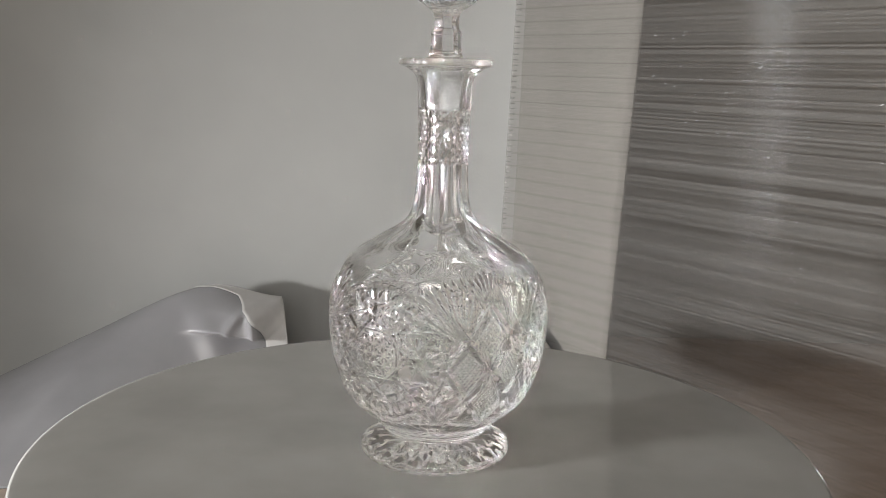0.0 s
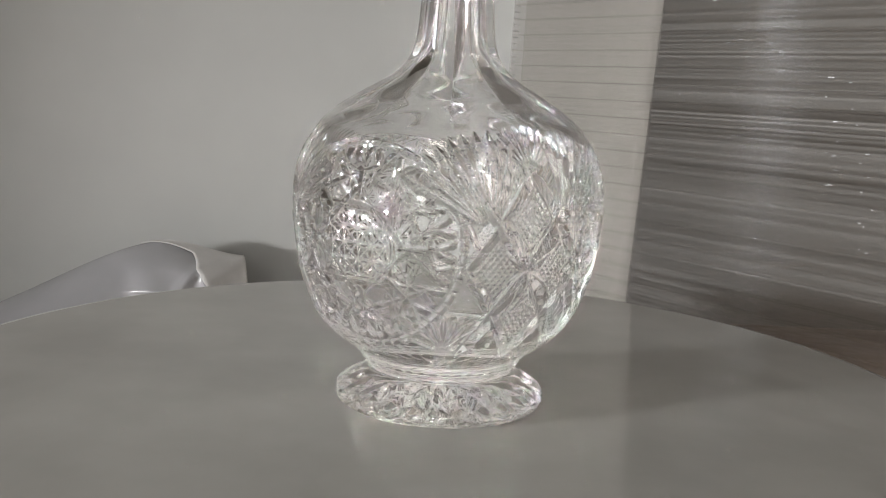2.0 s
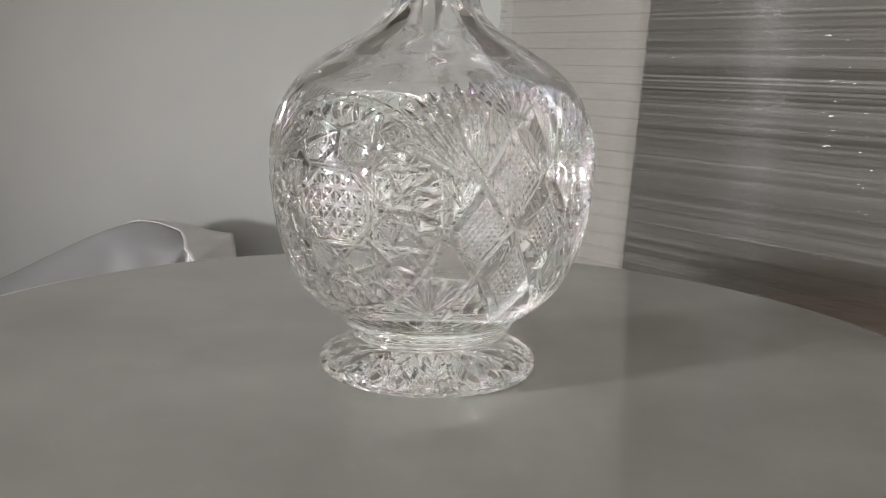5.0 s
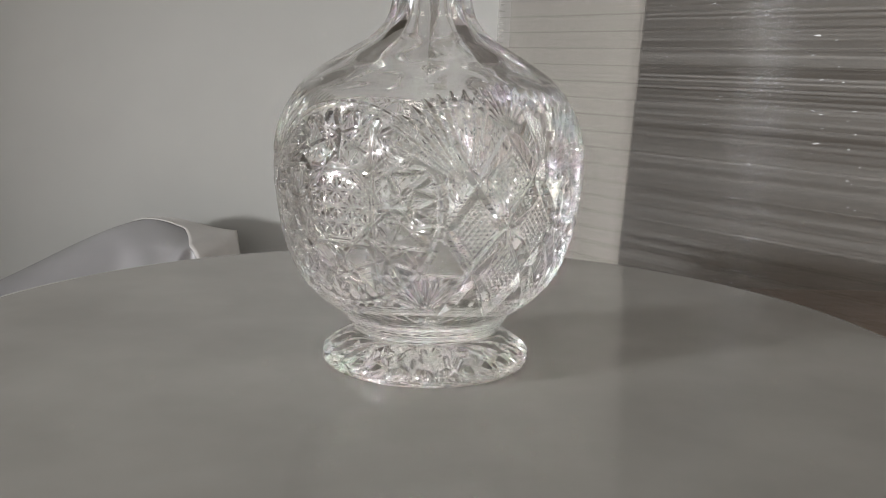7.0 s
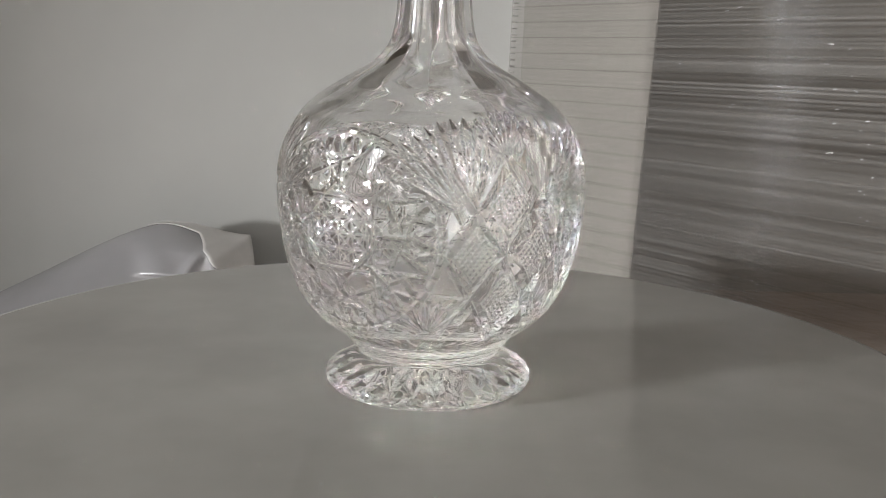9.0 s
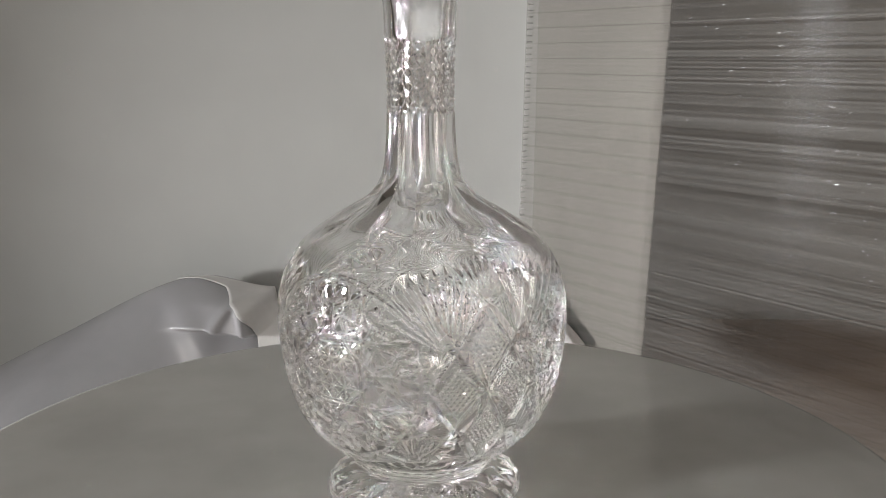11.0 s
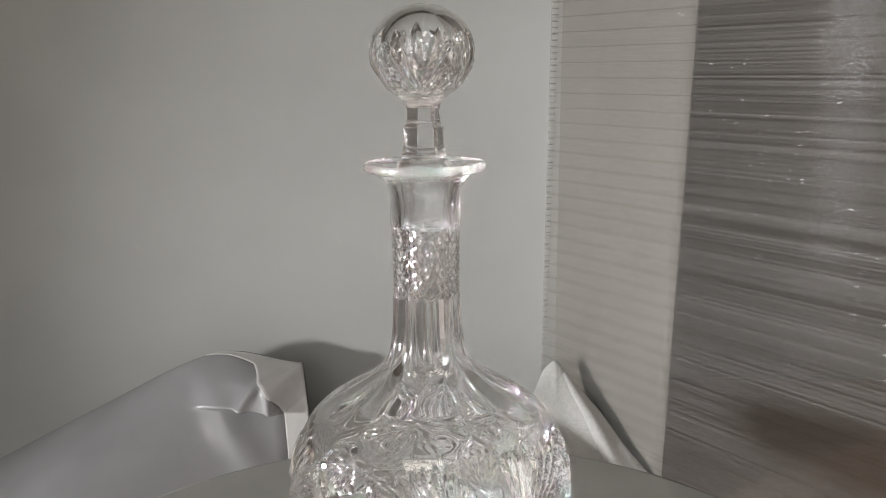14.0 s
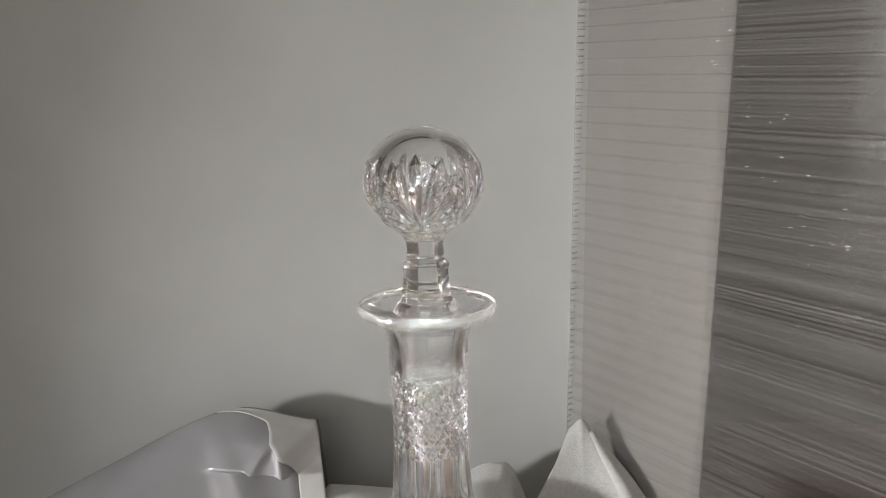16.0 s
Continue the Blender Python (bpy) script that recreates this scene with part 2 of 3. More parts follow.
def backdrop():
    way = [(-1.15, WALL_Y), (-0.6, WALL_Y), (-0.2, WALL_Y), (0.03, WALL_Y)]
    for d in (0.035, 0.085, 0.140, 0.188):
        q = PANEL_AT + PANEL_WAY * d + PANEL_OUT * (0.022 if d < .05 else 0.016)
        way.append((q.x, q.y))
    line = smooth_profile(way, 90)
    zs = np.concatenate([np.linspace(DESK, DESK + 0.12, 16), np.linspace(DESK + 0.15, 1.05, 30)])
    pts = np.zeros((46, 90, 3))
    for i, z in enumerate(zs):
        for j, (x, y) in enumerate(line):
            w = noise.noise((x * 3, z * 3, 4)) * 0.003 * min(1, max(0, 0.1 - x) * 5)
            lean = PANEL_WAY * (z * 0.055 * max(0.0, (j - 70) / 19))
            # the paper sweeps forward onto the desk along its free part
            cove = 0.13 * max(0.0, 1 - (z - DESK) / 0.11) ** 2 * min(1.0, max(0.0, (-0.30 - x) / 0.2))
            pts[i, j] = (x + lean.x, y + lean.y + w - cove, z + 0.001)
    ob = mesh_part("backdrop", grid_mesh("backdrop", pts), PAPER, smooth=True)
    ob.modifiers.new("thick", "SOLIDIFY").thickness = 0.002
    return tagged(ob, "warm white paper backdrop behind the turntable", "backdrop", kind="structure")


backdrop()


# twin-wall clear panel
def clear_panel():
    ob = thing("clear_panel", "clear twin-wall plastic panel with horizontal flutes", "plastic panel", (PANEL_AT.x, PANEL_AT.y, DESK))
    ob.rotation_euler = (0, 0, math.atan2(PANEL_WAY.y, PANEL_WAY.x))
    length, height, deep, pitch = 0.85, 0.95, 0.012, 0.0165
    for name, y in (("front_skin", 0.0), ("back_skin", deep)):
        pts = np.array([[(x + 0.06 * (z - .2) * (1 - x / length) * 0.6, y, z) for x in np.linspace(0, length, 3)] for z in np.linspace(0, height, 3)])
        mesh_part(name, grid_mesh(name, pts), SKIN, ob)
    # cut end: the skins' edges and the mouths of the flutes
    for y in (-0.0003, deep + 0.0003):
        pts = np.array([[(x + 0.036 * (z - .2), y, z) for x in (-0.0004, 0.0012)] for z in np.linspace(0, height, 3)])
        mesh_part("cut_edge", grid_mesh("cut_edge", pts), EDGE, ob)
    mouth = None
    fine = pitch / 2.4
    for i in range(int(height / fine)):
        z = i * fine + 0.0008
        if mouth is None:
            mouth = part("flute_mouth", box(-0.0002, 0.0002, 0.001, deep - 0.001, 0, 0.0016), EDGE, ob)
            m2 = mouth
        else:
            m2 = new("flute_mouth", mouth.data)
            m2.parent = ob
        m2.location = (0.036 * (z - .2), 0, z)
    count = int(height / pitch)
    rib = None
    for i in range(count + 1):
        z = min(i * pitch, height)
        if rib is None:
            rib = part("web", box(0, length, 0.0006, deep - 0.0006, -0.0004, 0.0004), WEB, ob)
            rib.location.z = z
        else:
            r2 = new("web", rib.data)
            r2.parent = ob
            r2.location = (0, 0, z)
        (rib if i == 0 else r2).location.x = 0.036 * (z - .2)
    # dark refracted lines drawn as tinted strips where each web meets the skins
    refracted_line = None
    for i in range(count + 1):
        z = min(i * pitch, height)
        for y in (0.0008, deep - 0.0008):
            if refracted_line is None:
                refracted_line = w2 = part("refracted_line", box(0.001, length, -0.0002, 0.0002, -0.00045, 0.00045), REFRACTED_LINE, ob)
            else:
                w2 = new("refracted_line", refracted_line.data)
                w2.parent = ob
            w2.location = (0.036 * (z - .2), y, z)
    # glints of light painted as fine white marks, in loose columns
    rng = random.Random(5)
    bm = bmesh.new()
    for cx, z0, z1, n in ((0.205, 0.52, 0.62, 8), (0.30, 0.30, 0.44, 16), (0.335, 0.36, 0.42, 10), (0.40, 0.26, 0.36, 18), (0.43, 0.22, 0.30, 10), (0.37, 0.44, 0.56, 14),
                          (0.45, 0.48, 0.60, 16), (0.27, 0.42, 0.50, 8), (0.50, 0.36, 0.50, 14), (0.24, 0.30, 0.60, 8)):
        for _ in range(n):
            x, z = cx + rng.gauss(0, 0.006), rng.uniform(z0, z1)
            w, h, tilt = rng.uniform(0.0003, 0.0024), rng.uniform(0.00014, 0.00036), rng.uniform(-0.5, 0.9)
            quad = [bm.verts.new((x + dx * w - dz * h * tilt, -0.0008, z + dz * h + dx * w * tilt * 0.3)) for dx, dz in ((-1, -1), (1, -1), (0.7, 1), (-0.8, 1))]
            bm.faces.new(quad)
    tagged(part("painted_glints", bm, GLINT_WHITE, ob, "fine white marks painted as glints on the plastic"), kind="stuff")
    return ob


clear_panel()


# ---- turntable ----
def turntable():
    ob = thing("turntable", "round pale glossy laminate turntable top", "turntable", (-0.006, 0.003, DESK))
    h = -DESK
    turned_ob("top", [(0.002, h), (0.12, h), (0.2305, h), (0.2332, h - .0006), (0.2342, h - .003), (0.2342, h - .0155), (0.2332, h - .0178), (0.230, h - .018), (0.12, h - .018), (0.002, h - .018)][::-1], 160, 220, LAMINATE, ob)
    turned_ob("bearing", [(0.002, h - .019), (0.06, h - .019), (0.062, h - .022), (0.062, h - .045), (0.05, h - .05), (0.002, h - .05)][::-1], 50, 64, STEEL, ob)
    turned_ob("base", [(0.002, h - .051), (0.08, h - .051), (0.085, h - .056), (0.10, 0.03), (0.13, 0.012), (0.132, 0.002), (0.13, 0.0), (0.002, 0.0)][::-1], 80, 96, RIM, ob)
    return ob


turntable()


# ---- decanter ----
def grooves(u, v, segments):
    """Depth of V cuts along segments (x0, y0, x1, y1, half width, depth), with tapered ends, over the plane (u, v)."""
    d = np.zeros_like(u)
    for x0, y0, x1, y1, w, deep in segments:
        ok = (u > min(x0, x1) - w) & (u < max(x0, x1) + w) & (v > min(y0, y1) - w) & (v < max(y0, y1) + w)
        if not ok.any():
            continue
        uu, vv = u[ok], v[ok]
        dx, dy = x1 - x0, y1 - y0
        ll = dx * dx + dy * dy
        s = np.clip(((uu - x0) * dx + (vv - y0) * dy) / ll, 0, 1)
        off = np.hypot(uu - x0 - s * dx, vv - y0 - s * dy)
        fade = np.minimum(1, np.minimum(s, 1 - s) * 6 + 0.25)
        d[ok] = np.maximum(d[ok], deep * np.clip(1 - off / (w * fade), 0, 1) * fade)
    return d


def spokes(cx, cy, n, r0, r1, w, deep, start=0.0, sweep=2 * math.pi):
    out = []
    for i in range(n):
        a = start + sweep * i / n
        out.append((cx + r0 * math.cos(a), cy + r0 * math.sin(a), cx + r1 * math.cos(a), cy + r1 * math.sin(a), w, deep))
    return out


def chords(cx, cy, n, step, r, w, deep, start=0.0):
    out = []
    for i in range(n):
        a, b = start + 2 * math.pi * i / n, start + 2 * math.pi * (i + step) / n
        out.append((cx + r * math.cos(a), cy + r * math.sin(a), cx + r * math.cos(b), cy + r * math.sin(b), w, deep))
    return out


def diamond_mask(u, v, cx, cy, hx, hy):
    return np.clip((1 - np.abs(u - cx) / hx - np.abs(v - cy) / hy) * 12, 0, 1)


def hatching(u, v, pitch, deep):
    a = np.abs(((u + v * 0.75) / pitch) % 1 - 0.5) * 2
    b = np.abs(((u - v * 0.75) / pitch) % 1 - 0.5) * 2
    return deep * np.maximum(a, b)


MID_R = 0.0625
SPAN = 2 * math.pi * MID_R / 3
HOB_Z = 0.075
STAR_X = SPAN * 0.5
STAR_Z = 0.068


def line_field(cx, cy, r, pitch, angles, w, deep):
    """Parallel cuts in several directions, clipped to a disc."""
    out = []
    for a in angles:
        dx, dy = math.cos(a), math.sin(a)
        step = pitch if abs(dx * dy) < 0.1 else pitch * 0.7071
        for i in range(-6, 7):
            o = i * step
            if abs(o) < r * 0.96:
                h = math.sqrt(r * r - o * o)
                out.append((cx - dy * o - dx * h, cy + dx * o - dy * h, cx - dy * o + dx * h, cy + dx * o + dy * h, w, deep))
    return out


def body_cuts():
    seg = []
    # medallion: a hobnail field in a ring, an eight-pointed star of long crossing cuts, a sawtooth border
    c = (0.0, HOB_Z)
    seg += line_field(*c, 0.0138, 0.0062, [i * math.pi / 4 for i in range(4)], 0.0010, 0.0013)
    seg += chords(*c, 32, 1, 0.0148, 0.0011, 0.0014)
    seg += chords(*c, 8, 3, 0.0375, 0.0015, 0.0019, math.pi / 8)
    seg += chords(*c, 8, 2, 0.0345, 0.0013, 0.0016, math.pi / 8)
    seg += spokes(*c, 8, 0.0165, 0.0290, 0.0030, 0.0030, 0.0)
    seg += spokes(*c, 16, 0.0215, 0.0300, 0.0016, 0.0018, math.pi / 16)
    for i in range(24):
        a = 2 * math.pi * i / 24
        for side in (-0.10, 0.10):
            seg.append((0.0305 * math.cos(a), HOB_Z + 0.0305 * math.sin(a), 0.0378 * math.cos(a + side), HOB_Z + 0.0378 * math.sin(a + side), 0.0019, 0.0024))
    seg += chords(*c, 48, 1, 0.0405, 0.0015, 0.0018)
    for sx in (STAR_X, STAR_X - SPAN):
        # lattice of broad mitre cuts
        for ex, ey in ((1, 1), (1, -1), (-1, 1), (-1, -1)):
            seg.append((sx, STAR_Z, sx + ex * 0.0245, STAR_Z + ey * 0.0355, 0.0034, 0.0038))
            seg.append((sx + ex * 0.0250, STAR_Z - ey * 0.002, sx - ex * 0.0015, STAR_Z + ey * 0.0385, 0.0025, 0.0030))
            # leaf cuts beside the centre
            seg.append((sx + ex * 0.0012, STAR_Z + ey * 0.0035, sx + ex * 0.0052, STAR_Z + ey * 0.0175, 0.0016, 0.0018))
            seg.append((sx + ex * 0.0024, STAR_Z + ey * 0.0014, sx + ex * 0.0115, STAR_Z + ey * 0.0070, 0.0016, 0.0018))
        # fans at the shoulder, over the side nodes and over the top of the lattice
        for ex in (-1, 1):
            seg += spokes(sx + ex * 0.0155, STAR_Z + 0.0155, 10, 0.005, 0.0385, 0.0022, 0.0027, math.radians(90 - ex * 25 - 40), math.radians(84))
            seg += spokes(sx + ex * 0.0310, 0.0340, 9, 0.003, 0.0155, 0.0013, 0.0015, math.radians(20), math.radians(158))
        seg += spokes(sx, STAR_Z + 0.0375, 9, 0.003, 0.0200, 0.0018, 0.0022, math.radians(38), math.radians(117))
    return seg


def along_shoulder(zs):
    """Height turned into distance along the skin above the girth."""
    return zs + 0.75 * np.clip(zs - 0.100, 0, 1) ** 1.35


def crystal_carve(th, zs):
    k = len(th)
    third = k // 3
    u = (np.arange(third) / third - 0.5) * SPAN
    U, V = np.meshgrid(u, zs)
    V = np.repeat(along_shoulder(zs)[:, None], third, 1)
    on = np.clip((V - 0.0265) / 0.002, 0, 1) * np.clip((0.1335 - V) / 0.0015, 0, 1)
    d = np.zeros_like(U)
    rows = (zs > 0.024) & (zs < 0.1305)
    d[rows] = grooves(U[rows], V[rows], body_cuts())
    for sx in (STAR_X, STAR_X - SPAN):
        for cx, cy, hx, hy in ((0, 0.0190, 0.0088, 0.0125), (0, -0.0185, 0.0088, 0.0125), (0.0128, 0, 0.0085, 0.0118), (-0.0128, 0, 0.0085, 0.0118)):
            m = diamond_mask(U, V, sx + cx, STAR_Z + cy, hx, hy)
            d = np.where(m > 0, np.maximum(d * (1 - m), hatching(U, V, 0.0024, 0.0011) * m), d)
    d *= on
    d = np.tile(d, (1, 3))
    TH, Z = np.meshgrid(th, zs)
    # foot: radial flutes; collar: notches
    foot = np.clip((0.0115 - Z) / 0.002, 0, 1) * np.clip((Z - 0.0012) / 0.001, 0, 1)
    f = np.abs((TH * 22 / (2 * np.pi)) % 1 - 0.5) * 2
    d += foot * 0.0018 * np.clip(f * 2.2 - 1.2, 0, 1)
    coll = np.clip((Z - 0.0165) / 0.001, 0, 1) * np.clip((0.026 - Z) / 0.002, 0, 1)
    g = np.abs(((Z - 0.0165) / 0.0030) % 1 - 0.5) * 2
    leaf = np.abs((TH * 44 / (2 * np.pi) + (Z - 0.02) * 160) % 1 - 0.5) * 2
    d += coll * (0.0007 * g + 0.0003 * leaf)
    # neck: long flutes from the shoulder, honeycomb cuts above
    a = (TH * 12 / (2 * np.pi)) % 1 - 0.5
    flute = np.clip((Z - 0.121) / 0.008, 0, 1) * np.clip((0.179 - Z) / 0.003, 0, 1)
    d += flute * (0.0017 + 0.0016 * np.clip((0.142 - Z) / 0.012, 0, 1)) * (4 * a * a)
    hon = np.clip((Z - 0.176) / 0.002, 0, 1) * np.clip((0.2085 - Z) / 0.002, 0, 1)
    p = TH * 20 / (2 * np.pi)
    q = (Z - 0.176) / 0.0058
    x1 = np.abs((p + q) % 1 - 0.5) * 2
    x2 = np.abs((p - q) % 1 - 0.5) * 2
    d += hon * 0.0022 * np.maximum(x1, x2) ** 1.5
    # lip: small facets round the edge
    lip = np.clip((Z - 0.2300) / 0.001, 0, 1)
    d += lip * 0.0003 * np.abs((TH * 26 / (2 * np.pi)) % 1 - 0.5) * 2
    return d


def decanter():
    ob = thing("decanter", "clear cut-crystal decanter with star cuts, on the turntable", "decanter", (0, 0, 0.0004))
    outer = [(0.002, 0.0016), (0.020, 0.0016), (0.0395, 0.0014), (0.0420, 0.0003), (0.0435, 0.0), (0.0450, 0.0002), (0.0456, 0.0012), (0.0456, 0.0038), (0.0446, 0.0052), (0.039, 0.0085), (0.0345, 0.0115), (0.0318, 0.0140), (0.0322, 0.0160),
             (0.0352, 0.0182), (0.0366, 0.0205), (0.0385, 0.0228), (0.0450, 0.0275), (0.0515, 0.0335), (0.0575, 0.0425), (0.0628, 0.0575), (0.0656, 0.0760),
             (0.0660, 0.0900), (0.0640, 0.1020), (0.0590, 0.1130), (0.0505, 0.1232), (0.0380, 0.1315), (0.0262, 0.1385), (0.0196, 0.1455), (0.0168, 0.1540),
             (0.0156, 0.1660), (0.0152, 0.1780), (0.0153, 0.1930), (0.0157, 0.2080), (0.0158, 0.2190), (0.0166, 0.2250), (0.0190, 0.2285), (0.0235, 0.2312), (0.0264, 0.2322), (0.0270, 0.2330), (0.0270, 0.2352), (0.0264, 0.2360)]
    fine = smooth_profile(outer, 8000)
    dense = np.cumsum(np.where((fine[:, 1] > 0.024) & (fine[:, 1] < 0.130), 1.0, 0.42))
    pick = np.searchsorted(dense, np.linspace(dense[0], dense[-1], 800))
    prof = fine[np.clip(pick, 0, len(fine) - 1)]
    pts = turned(prof, 1500, crystal_carve)
    # star cut under the foot
    th = np.linspace(0, 2 * np.pi, 1500, endpoint=False)
    ray = np.abs((th * 24 / (2 * np.pi)) % 1 - 0.5) * 2
    for i in range(int(np.argmax(prof[:, 0] > 0.0405))):
        pts[i, :, 2] += 0.0020 * ray * min(1, prof[i, 0] / 0.012) * min(1, (0.0405 - prof[i, 0]) / 0.004)
    inner = [(0.0258, 0.2360), (0.0225, 0.2343), (0.0175, 0.2318), (0.0132, 0.2275), (0.0116, 0.2190), (0.0108, 0.2050), (0.0108, 0.1700), (0.0118, 0.1540), (0.0150, 0.1440),
             (0.0240, 0.1345), (0.0400, 0.1240), (0.0530, 0.1120), (0.0590, 0.0900), (0.0570, 0.0650), (0.0490, 0.0450), (0.0360, 0.0330), (0.0180, 0.0280), (0.002, 0.0270)]
    ipts = turned(smooth_profile(inner, 220), 300)
    # one closed skin: outside, over the lip, then down the inside; its parts meet along their seams
    whole = np.concatenate([pts, turned(np.array(inner[:1]), 1500)], 0)
    cut = [0] + [int(np.argmax(prof[:, 1] >= z)) for z in (0.0150, 0.1405, 0.2235, 0.2323)] + [len(pts)]
    for i, name in enumerate(("foot", "body", "neck", "lip", "rim", "bore")):
        rows = ipts if name == "bore" else whole[cut[i]:cut[i + 1] + 1]
        me = grid_mesh(name, rows, wrap=True, caps=(i == 0, i == 5))
        mesh_part(name, me, GROUND if name == "rim" else CRYSTAL, ob, "bright ground and faceted rim" if name == "rim" else "", smooth=True)
    return ob


def stopper_carve(th, zs):
    TH, Z = np.meshgrid(th, zs)
    # five fans of pointed leaf cuts that rise from the stem below a clear dome, crossed cuts between them
    side = len(th) // 5
    wide = 2 * math.pi * 0.0225 / 5
    u = (np.arange(side) / side - 0.5) * wide
    v = 0.2828 + 0.0215 * np.arcsin(np.clip((zs - 0.2828) / 0.0208, -1, 1))
    U, V = np.meshgrid(u, v)
    seg = []
    for a, long in ((0, 0.0350), (-17, 0.0335), (17, 0.0335), (-33, 0.0290), (33, 0.0290)):
        seg += spokes(0.0, 0.2605, 1, 0.0045, long, 0.0024, 0.0030, radians(90 + a))
    for ex in (-1, 1):
        for k in range(4):
            z0 = 0.2640 + 0.0058 * k
            seg.append((ex * wide / 2, z0, ex * (wide / 2 - 0.0085), z0 + 0.0105, 0.0013, 0.0015))
            seg.append((ex * wide / 2, z0 + 0.0060, ex * (wide / 2 - 0.0065), z0 - 0.0020, 0.0013, 0.0015))
    d = np.tile(grooves(U, V, seg), (1, 5)) * (Z > 0.2615)
    six = np.cos(((TH * 6 / (2 * np.pi)) % 1 - 0.5) * 2 * np.pi / 6)
    stem = np.clip((Z - 0.2355) / 0.001, 0, 1) * np.clip((0.2665 - Z) / 0.004, 0, 1)
    d += stem * 0.0085 * (1 - np.cos(np.pi / 6) / six) * 0.85
    return d


def stopper():
    ob = thing("stopper", "clear cut-crystal ball stopper set in the decanter's neck", "stopper", (0, 0, 0.0006))
    knots = [(0.002, 0.2320), (0.0124, 0.2322), (0.0130, 0.2332), (0.0122, 0.2348), (0.0105, 0.2372), (0.0097, 0.2400), (0.0091, 0.2440), (0.0089, 0.2485), (0.0092, 0.2498), (0.0088, 0.2512), (0.0076, 0.2530), (0.0072, 0.2570), (0.0076, 0.2600),
             (0.0088, 0.2620), (0.0120, 0.2648)]
    knots += [(max(0.0005, 0.0230 * math.cos(radians(a))), 0.2828 + 0.0208 * math.sin(radians(a))) for a in (-46, -32, -16, 0, 15, 30, 45, 60, 74, 84, 90)]
    turned_ob("knob", knots, 330, 500, CRYSTAL, ob, stopper_carve)
    hollow = [(max(0.0005, 0.0168 * math.cos(radians(a))), 0.2838 + 0.0150 * math.sin(radians(a))) for a in range(90, -91, -10)]
    turned_ob("hollow", hollow, 60, 96, CRYSTAL, ob, label="air-filled hollow inside the glass ball")
    turned_ob("plug", [(0.002, 0.2040), (0.0085, 0.2042), (0.0094, 0.2060), (0.0098, 0.2150), (0.0104, 0.2250), (0.0108, 0.2300), (0.0100, 0.2310), (0.002, 0.2312)], 60, 96, FROSTED, ob, label="frosted ground-glass plug")
    return ob


decanter().rotation_euler.z = radians(-90 + 28)
stopper().rotation_euler.z = radians(18)


# ---- cloths ----
def cloth_from(name, fn, nu, nv, material, parent, thick=0.0012, label=""):
    pts = np.array([[fn(i / (nu - 1), j / (nv - 1)) for j in range(nv)] for i in range(nu)])
    ob = mesh_part(name, grid_mesh(name, pts), material, parent, label, True)
    ob.modifiers.new("thick", "SOLIDIFY").thickness = thick
    return ob


def ease(a, b, x):
    t = min(1, max(0, (x - a) / (b - a)))
    return t * t * (3 - 2 * t)


def satin_hump(s, t):
    """s: along the ridge towards the open end; t: over the ridge from behind to the front."""
    x = -0.95 + 0.74 * s
    ridge_z = max(DESK + 0.004, -0.041 - 0.24 * (math.hypot(-0.315 - x, 0.03) - 0.315 - x) - 0.016 * ease(0.88, 1.0, s))
    ridge_y = 0.50 + 0.10 * ease(0.2, 1.0, s)
    if t < 0.2:
        q = (0.2 - t) / 0.2
        y, z = ridge_y + 0.06 * q, ridge_z - (ridge_z - DESK) * ease(0.1, 1.0, q)
    else:
        q = (t - 0.2) / 0.8
        y = ridge_y - (0.24 - 0.17 * ease(0.7, 1.0, s)) * q
        z = ridge_z - (ridge_z - DESK - 0.002) * q ** 1.3
        x += 0.030 * q * ease(0.8, 1, s)
        # soft swelling beside the flat hem, with a sharp crease across it and two folds that spread from one point
        swell = ease(0.84, 0.945, s) * (1 - ease(0.955, 0.972, s))
        crease = ease(0.02, 0.25, q) * (1 - 0.8 * ease(0.40, 0.43, q - 0.4 * (s - 0.93)))
        y -= 0.030 * swell * crease
        z += 0.004 * swell * crease
        for tip in (0.918, 0.958):
            mid = 0.952 + (tip - 0.952) * ease(0.08, 0.42, q)
            y -= 0.009 * math.exp(-((s - mid) / 0.007) ** 2) * ease(0.05, 0.15, q) * (1 - ease(0.40, 0.44, q))
        y -= 0.008 * math.exp(-((s - 0.84 - 0.12 * q) / 0.022) ** 2) * q * (1 - q) * 4
        y -= 0.006 * math.exp(-((s - 0.74 + 0.10 * q) / 0.03) ** 2) * q * (1 - q) * 4
    z += 0.007 * noise.noise((x * 9, y * 7, 1.5)) * math.sin(math.pi * t) * (1 - 0.6 * ease(0.9, 1, s))
    return (x, y, max(z, DESK + 0.002))


satin = thing("satin_sheet", "silvery white satin cloth draped in a hump by the backdrop", "cloth", (0, 0, 0))
cloth_from("drape", satin_hump, 240, 120, SATIN, satin)


def satin_hem(s, t):
    """A flat band that starts as a thin line on the ridge and widens towards the open end."""
    if t < 0.45:
        u = t / 0.45
        out_s, out_t = 0.855 + 0.147 * u, 0.195
    else:
        u = (t - 0.45) / 0.55
        out_s, out_t = 1.002, 0.195 + 0.78 * u
    in_s, in_t = 0.855 + 0.112 * ease(0.0, 0.62, t), 0.20 + 0.085 * ease(0.05, 0.5, t) + 0.70 * max(0, t - 0.38) / 0.62
    ax, ay, az = satin_hump(out_s, out_t)
    bx, by, bz = satin_hump(in_s, in_t)
    return (ax + (bx - ax) * s, ay + (by - ay) * s - 0.003, az + (bz - az) * s + 0.0012)


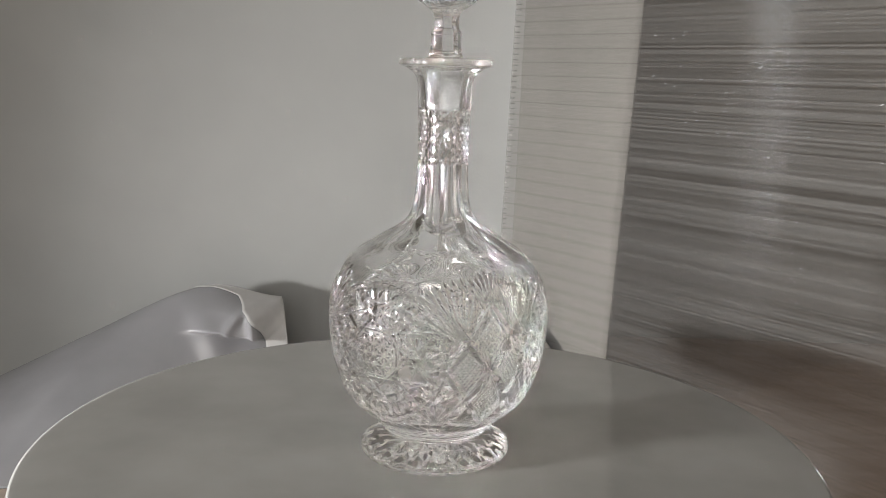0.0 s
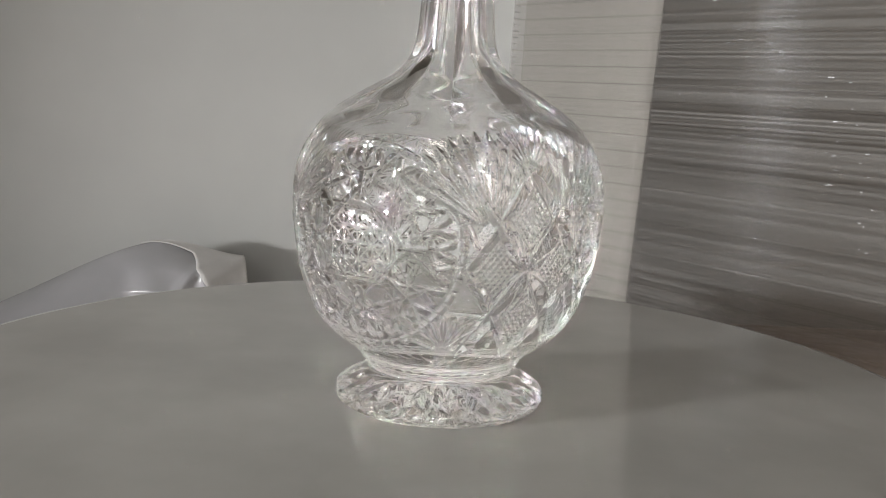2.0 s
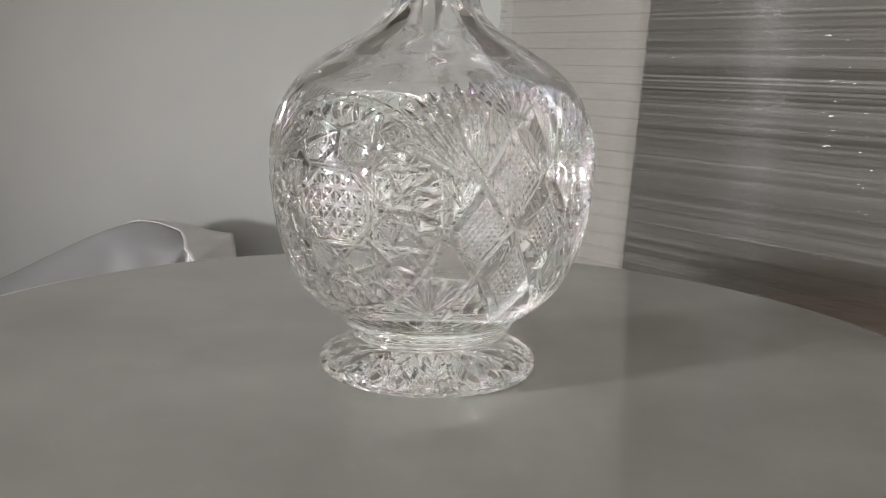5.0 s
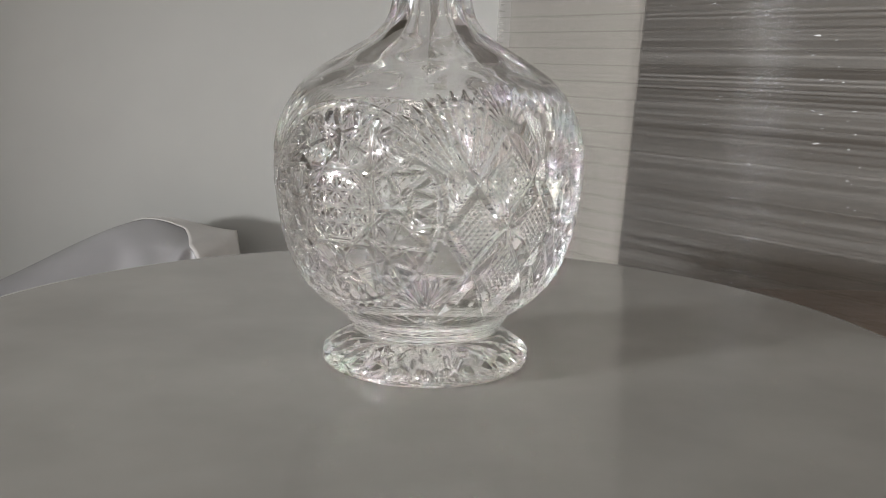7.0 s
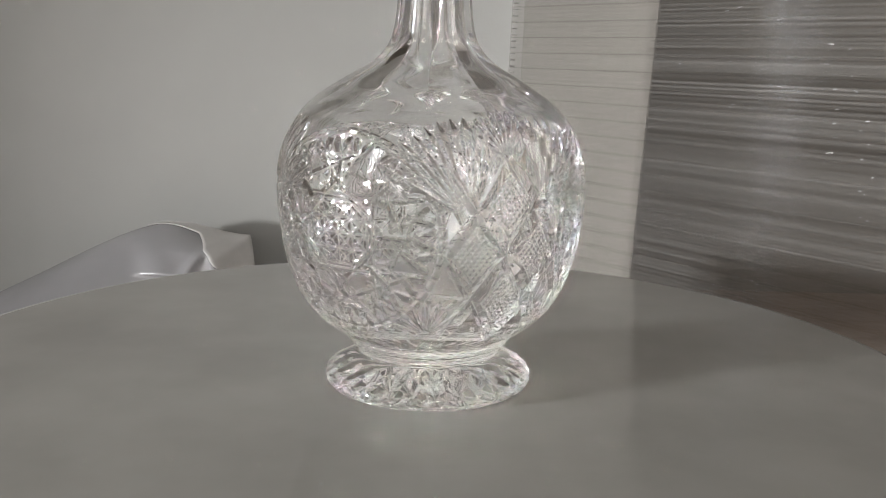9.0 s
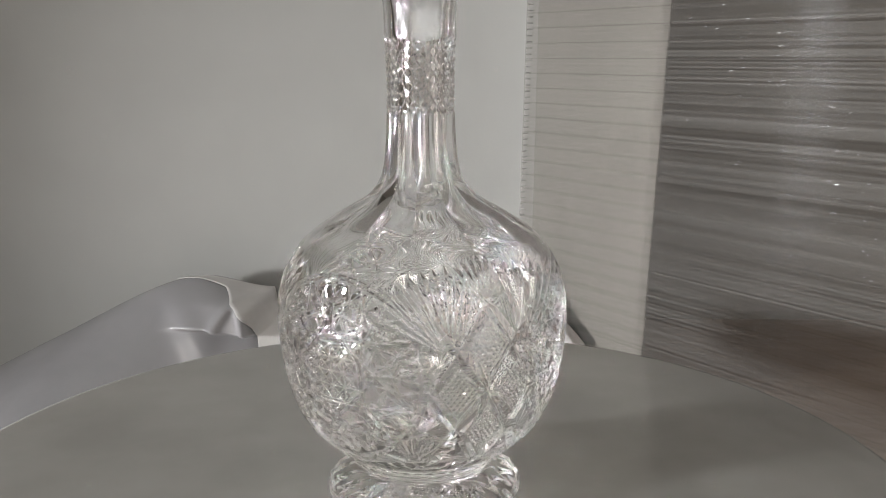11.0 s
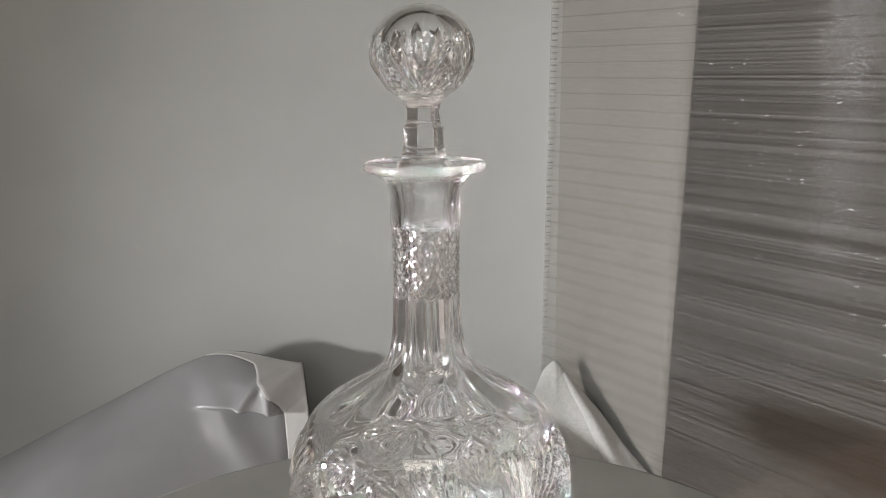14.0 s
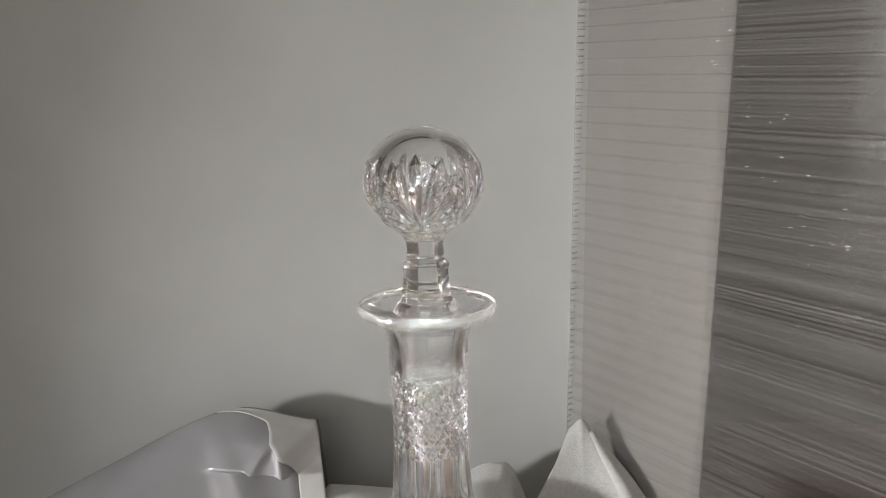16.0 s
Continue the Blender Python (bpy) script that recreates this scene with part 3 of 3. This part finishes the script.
cloth_from("hem", satin_hem, 14, 90, HEM, satin, label="matt white hem along the open end")


def towel_peak(s, t):
    """A folded corner that stands up: s across, t from the desk to the peak."""
    base_x = -0.015 + 0.225 * s
    x = base_x * (1 - t) + (0.083 + 0.022 * (s - 0.5)) * t
    y = (0.47 + 0.03 * math.sin(s * 5) + 0.08 * s) * (1 - t) + 0.618 * t
    z = DESK + 0.002 + (0.140 - 0.03 * abs(s - 0.45)) * t ** 0.9
    z += 0.010 * noise.noise((x * 14, y * 14, t * 3)) * (1 - t)
    y += 0.006 * math.sin(s * 9 + t * 4) * (1 - t) - 0.012 * math.exp(-((s - 0.86) / 0.05) ** 2) * (1 - t * 0.6)
    return (x, y, max(z, DESK + .002))


towel = thing("cotton_towel", "crumpled white cotton towel with one corner standing up", "towel", (0, 0, 0))
cloth_from("peak", towel_peak, 60, 50, TOWEL, towel, 0.004)


def towel_folds(s, t):
    x = -0.20 + 0.235 * s
    y = 0.38 + 0.25 * t
    top = 0.062 + 0.040 * ease(0.45, 0.80, s) - 0.085 * ease(0.84, 1.0, s)
    z = DESK + 0.004 + top * math.sin(math.pi * min(1, t * 0.62 + 0.12)) ** 0.8 * (1 - ease(0.90, 1.0, t))
    z += 0.022 * noise.noise((x * 8 + y * 5, y * 9, 7)) * math.sin(math.pi * t)
    z += 0.008 * math.sin(26 * x + 20 * y) * math.sin(math.pi * t)
    return (x, y, max(z, DESK + .003))


cloth_from("folds", towel_folds, 70, 60, TOWEL, towel, 0.004)


# ---- lamps outside the view ----
def lamp_head(name, label, eye, target, wide, high):
    ob = tagged(new(name), label, "lamp")
    ob.matrix_world = look(eye, target)
    part("housing", box(-wide / 2 - .012, wide / 2 + .012, -high / 2 - .012, high / 2 + .012, 0.006, 0.034, .004), STEEL, ob)


lamp_head("studio_lamp", "flat rectangular studio lamp in a metal housing", *KEY)
# housing for the added overhead fill
lamp_head("added_ceiling_lamp", "added ceiling fill lamp, unseen, in a rectangular metal housing", *TOP)
for x, y, z in ((-1.2570, -0.5157, 0.118),):
    ob = thing("lamp_stand", "slim metal stand under a studio lamp", "stand", (x, y, -0.94))
    turned_ob("pole", [(0.002, 0.02), (0.008, 0.021), (0.008, 0.3), (0.008, z + 0.94), (0.002, z + 0.945)], 30, 16, STEEL, ob)
    turned_ob("base_plate", [(0.002, 0.0), (0.12, 0.0), (0.125, 0.004), (0.12, 0.016), (0.002, 0.019)], 30, 40, STEEL, ob)
